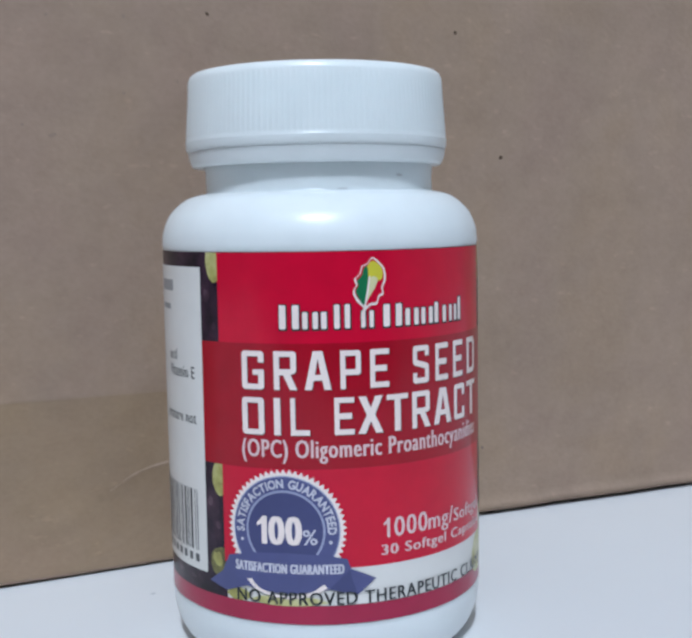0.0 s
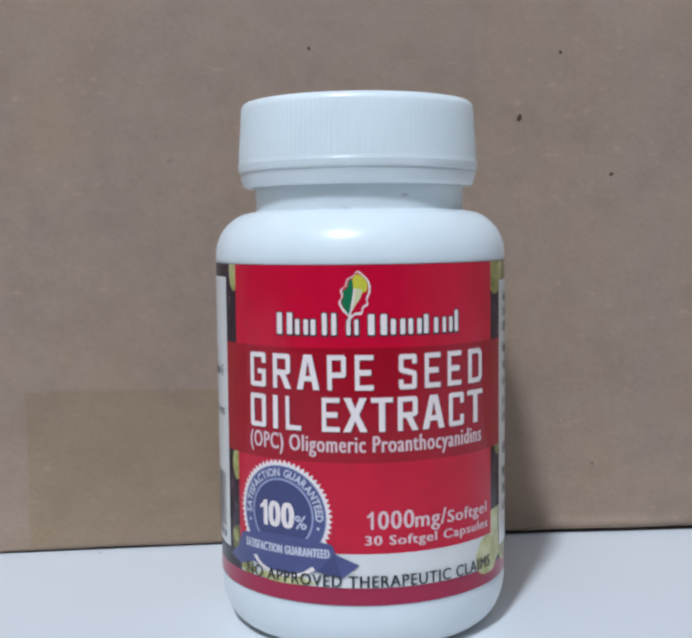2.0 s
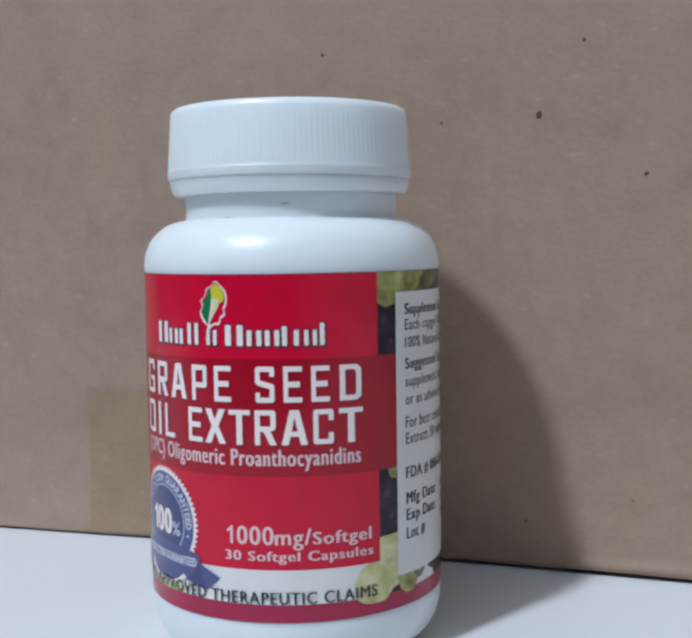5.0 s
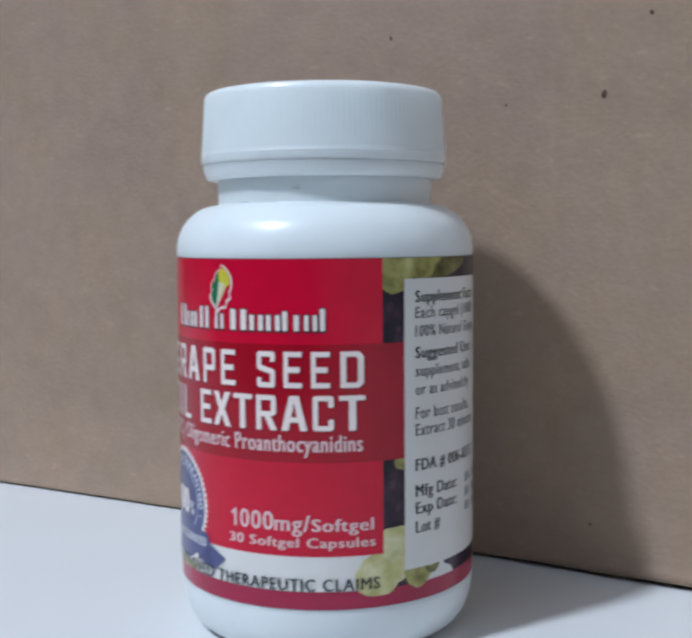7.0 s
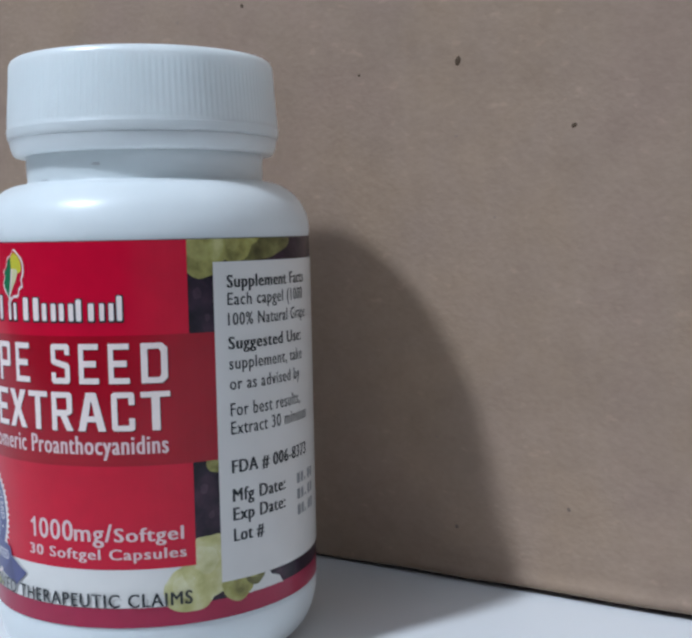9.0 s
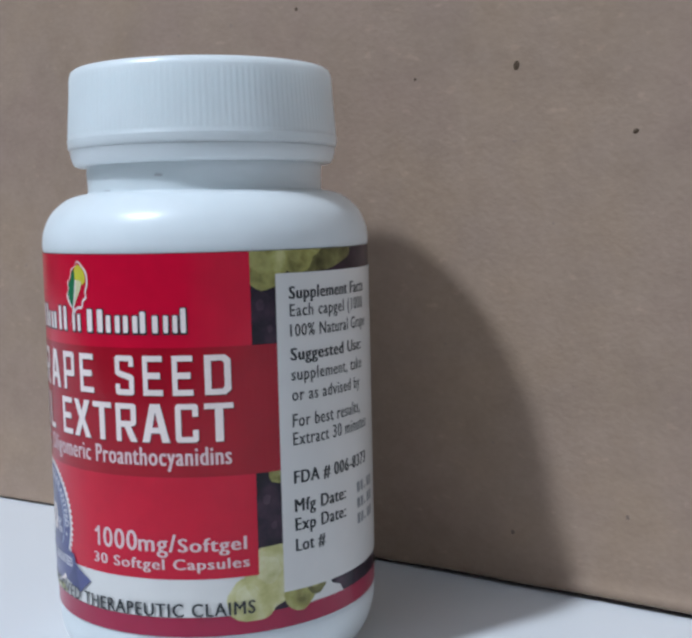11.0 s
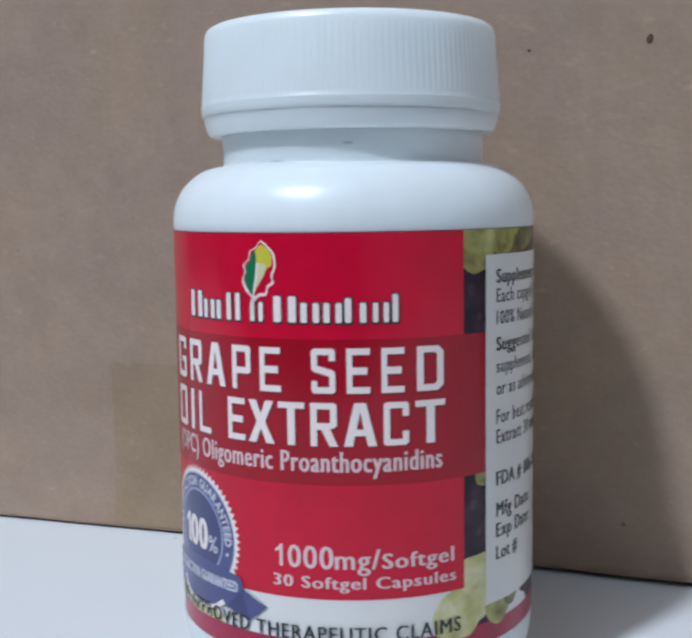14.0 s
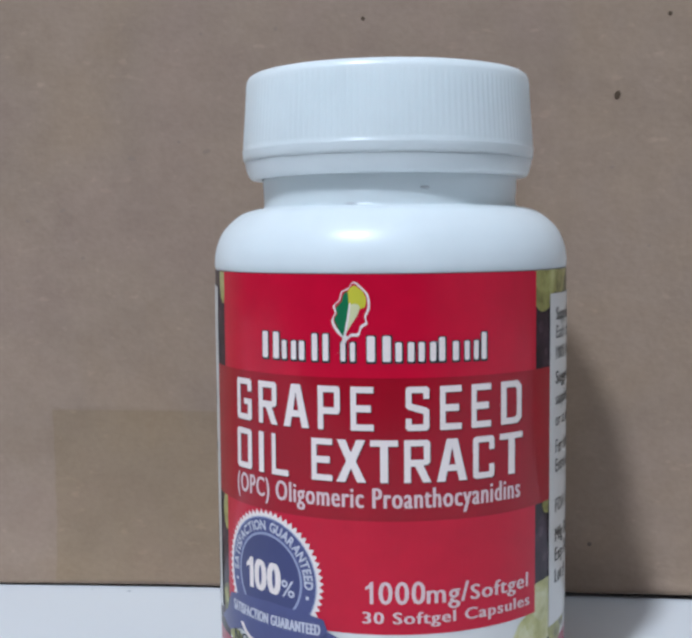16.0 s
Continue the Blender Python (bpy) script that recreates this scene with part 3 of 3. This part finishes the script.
leaf = smoothed([(-4.5, 49.2), (-3.4, 51.0), (-4.4, 52.2), (-4.95, 53.4), (-4.5, 54.4), (-4.75, 55.2), (-4.0, 55.9), (-3.7, 56.9), (-2.9, 57.3), (-2.2, 58.1),
                 (-1.2, 57.4), (-0.45, 56.5), (-0.3, 55.0), (-0.75, 53.9), (-0.6, 53.1), (-1.3, 52.6), (-1.6, 51.7), (-2.5, 51.6), (-3.0, 51.2)], 3)
leaf = [tuple(q) for q in leaf]
mid = (sum(x for x, y in leaf) / len(leaf), 54.6)
ink("leaf_outline", filled([leaf]), 6, PALE)
inner = [(mid[0] + (x - mid[0]) * 0.88, mid[1] + 0.1 + (y - mid[1]) * 0.91) for x, y in leaf[6:]]
ink("leaf_red", filled([inner]), 7, RED)
ink("leaf_yellow", filled([[tuple(q) for q in smoothed([(-3.25, 56.0), (-2.9, 56.9), (-2.2, 57.6), (-1.2, 57.0), (-0.75, 56.1), (-0.85, 55.2), (-1.35, 54.9), (-2.1, 54.7), (-2.8, 55.0)], 3)]]), 8, YELLOW)
ink("leaf_pale", filled([[tuple(q) for q in smoothed([(-3.45, 51.5), (-3.1, 53.2), (-2.85, 55.0), (-2.2, 55.5), (-1.5, 55.2), (-1.75, 54.2), (-2.4, 53.2), (-3.0, 52.2)], 3)]]), 9, CREAM)
ink("leaf_green", filled([[tuple(q) for q in smoothed([(-3.5, 51.6), (-4.3, 52.9), (-4.55, 53.7), (-4.2, 54.3), (-4.35, 55.0), (-3.7, 55.7), (-3.45, 56.5), (-2.95, 56.9), (-2.8, 55.4), (-3.0, 53.6), (-3.4, 51.9)], 3)]]), 10, GREEN)
ink("leaf_vein", filled([[(-3.75, 50.6), (-3.35, 52.1), (-3.0, 53.8), (-2.75, 55.6), (-2.55, 55.5), (-2.75, 53.7), (-3.1, 52.0), (-3.5, 50.5)]]), 11, PALE)

# strength and count
ink("strength", figure_one(-1.1, 19.55, 2.7, 0.95, 0.42), 5, ROSE)
ink_bold("strength", lambda: line("000", 0.55, 6.0, 19.55, 2.7), 5, ROSE, 0.07)
ink_bold("strength_unit", lambda: line("mg/", 6.3, 11.5, 19.55, 2.35), 5, ROSE, 0.075)
ink_bold("strength_unit", lambda: line("Softgel", 11.85, 20.8, 19.55, 1.8), 5, ROSE, 0.085)
ink_bold("capsule_count", lambda: line("30 Softgel Capsules", -1.4, 21.1, 17.15, 1.4), 5, ROSE, 0.07)
ink_bold("claims_line", lambda: line("NO APPROVED THERAPEUTIC CLAIMS", -22.1, 21.7, 10.75, 1.75), 11, BLACK, 0.055)

# the seal
SX, SY = -14.8, 21.05


def rosette(outer, inner, teeth):
    return [(SX + (outer if k % 2 else inner) * math.cos(math.pi * k / teeth), SY + (outer if k % 2 else inner) * math.sin(math.pi * k / teeth)) for k in range(2 * teeth)]


ink("seal_rosette", filled([rosette(8.55, 7.95, 62)]), 5, PALE, "white serrated seal edge")
ink("seal_ring", filled([oval(SX, SY, 7.45, 7.45, 64)]), 6, BLUE)
ink("seal_line", filled([oval(SX, SY, 7.62, 7.62, 64), oval(SX, SY, 7.45, 7.45, 64)]), 6, LILAC)
ink("seal_line", filled([oval(SX, SY, 5.62, 5.62, 64), oval(SX, SY, 5.3, 5.3, 64)]), 7, LILAC)
ink("seal_disc", filled([oval(SX, SY, 5.3, 5.3, 64)]), 7, INDIGO)


def arc_writing(text, radius, height, start, end):
    pieces = [None if ch == " " else typed(ch, 0.032) for ch in text]
    spans = [(0, 0.35) if bm is None else (min(v.co.x for v in bm.verts), max(v.co.x for v in bm.verts)) for bm in pieces]
    total = sum(hi - lo + 0.14 for lo, hi in spans) - 0.14
    at, bms = 0.0, []
    for bm, (lo, hi) in zip(pieces, spans):
        a = radians(start + (end - start) * (at + (hi - lo) / 2) / total)
        at += hi - lo + 0.14
        if bm is None:
            continue
        for v in bm.verts:
            u, w = (v.co.x - (lo + hi) / 2) / CAP_HEIGHT * height * 0.86, radius + v.co.y / CAP_HEIGHT * height
            v.co = (SX + w * math.cos(a) + u * math.sin(a), SY + w * math.sin(a) - u * math.cos(a), 0)
        bms.append(bm)
    return joined(bms)


ink("seal_writing", arc_writing("SATISFACTION GUARANTEED", 5.95, 1.15, 184, -4), 8, MIST)
for a in (194, -14):
    ink("seal_dot", filled([oval(SX + 6.5 * math.cos(radians(a)), SY + 6.5 * math.sin(radians(a)), 0.24, 0.24, 10)]), 8, MIST)
ink("seal_number", figure_one(-18.8, 19.1, 3.9, 1.5, 0.8), 8, PALE)
ink_bold("seal_number", lambda: line("00", -16.9, -12.6, 19.1, 3.9), 8, PALE, 0.24)
ink("seal_percent", line("%", -12.3, -10.3, 19.2, 2.0, 0.01), 8, MIST)
ribbon = [(-27.2, 12.6), (-24.6, 14.4), (-23.4, 16.9), (-19.5, 17.75), (-14.5, 18.0), (-9.5, 17.75), (-6.3, 17.1), (-5.8, 15.7), (-2.3, 14.1), (-4.9, 12.0),
          (-8.6, 12.9), (-11.5, 12.5), (-14.5, 12.2), (-17.5, 12.4), (-20.5, 12.9), (-24.0, 11.7)]
ink("ribbon", filled([ribbon]), 9, BLUE, "blue-violet ribbon across the seal")
ink("ribbon_fold", filled([[(-8.9, 12.95), (-5.9, 15.6), (-5.8, 14.6), (-4.9, 12.0)]]), 10, INDIGO)
ink_bold("ribbon_writing", lambda: line("SATISFACTION GUARANTEED", -22.2, -6.8, 15.1, 1.3, 0.01), 10.6, MIST, 0.08)
curl = [(-20.5, 13.9), (-19.7, 14.0), (-19.3, 13.4), (-18.4, 12.75), (-16.5, 12.1), (-14.5, 11.85), (-12.4, 12.1), (-10.8, 12.75), (-10.0, 13.35), (-9.5, 13.6),
        (-9.0, 13.1), (-10.3, 12.4), (-12.2, 11.75), (-14.5, 11.5), (-16.8, 11.75), (-18.8, 12.4), (-19.8, 13.1)]
ink("seal_curl", filled([curl]), 10, PALE)
ink("grape_print", filled([oval(-22.0, 11.5, 1.9, 0.9, rough=0.2)]), 4, GREEN_GRAPE)
ink("grape_print", filled([oval(-14.5, 11.15, 5.5, 0.65, rough=0.2)]), 4, PALE_GRAPE)

# the facts panel
for text, wide, base, high, bold, mat in (("Supplement Facts", 16.5, 52.45, 1.65, 0.095, BLACK), ("Each capgel (1000", 16.0, 50.1, 1.65, 0.04, BLACK),
                                          ("100% Natural Grape", 17.0, 47.4, 1.65, 0.04, BLACK), ("Suggested Use:", 15.0, 44.2, 1.65, 0.095, BLACK),
                                          ("supplement, take", 15.2, 41.5, 1.65, 0.04, BLACK), ("or as advised by", 14.3, 38.75, 1.65, 0.04, BLACK),
                                          ("For best results,", 14.2, 35.2, 1.75, 0.04, BLACK), ("Extract 30 minutes", 16.4, 32.7, 1.75, 0.04, BLACK),
                                          ("FDA # 006-8373", 15.9, 27.45, 1.75, 0.095, BLACK), ("Mfg Date:", 9.5, 23.55, 1.75, 0.095, BLACK),
                                          ("Exp Date:", 9.4, 20.95, 1.75, 0.095, BLACK), ("Lot #", 4.9, 18.1, 1.75, 0.095, BLACK)):
    ink_bold("facts_line", lambda: line(text, 27.9, 27.9 + wide, base, high), 6, mat, bold)
for base in (23.6, 21.3, 19.0):
    for k, wide in enumerate((0.95, 0.85, 0.5, 0.95, 0.9)):
        high = 1.5 if wide > 0.6 else 0.5
        ink("stamped_bar", filled([round_box(40.6 + k * 1.25, base, 40.6 + k * 1.25 + wide, base + high, 0.15)]), 6, FADED)

# the notes panel
for text, left, right, base, high in (("and", -37.4, -34.6, 43.4, 1.6), ("Vitamin E", -37.6, -29.5, 41.05, 1.7), ("erature not", -39.2, -29.4, 34.6, 1.6)):
    ink_bold("notes_line", lambda: line(text, left, right, base, high), 6, BLACK, 0.04)
ink("notes_bar", filled([box_loop(-41.0, 53.3, -35.2, 54.9)]), 6, FADED)
ink("notes_bar", filled([box_loop(-41.0, 50.6, -36.5, 51.4)]), 6, FADED)
x = -29.7
rnd = random.Random(4)
while x > -46:
    wide = rnd.choice((0.2, 0.2, 0.34, 0.5))
    ink("code_bar", filled([box_loop(x - wide, 16.2, x, 25.1)]), 6, BLACK)
    x -= wide + rnd.choice((0.28, 0.36, 0.6))
for k in range(9):
    ink("code_mark", filled([round_box(-30.6 - k * 1.7, 14.5, -29.6 - k * 1.7, 15.7, 0.25)]), 6, GREY)
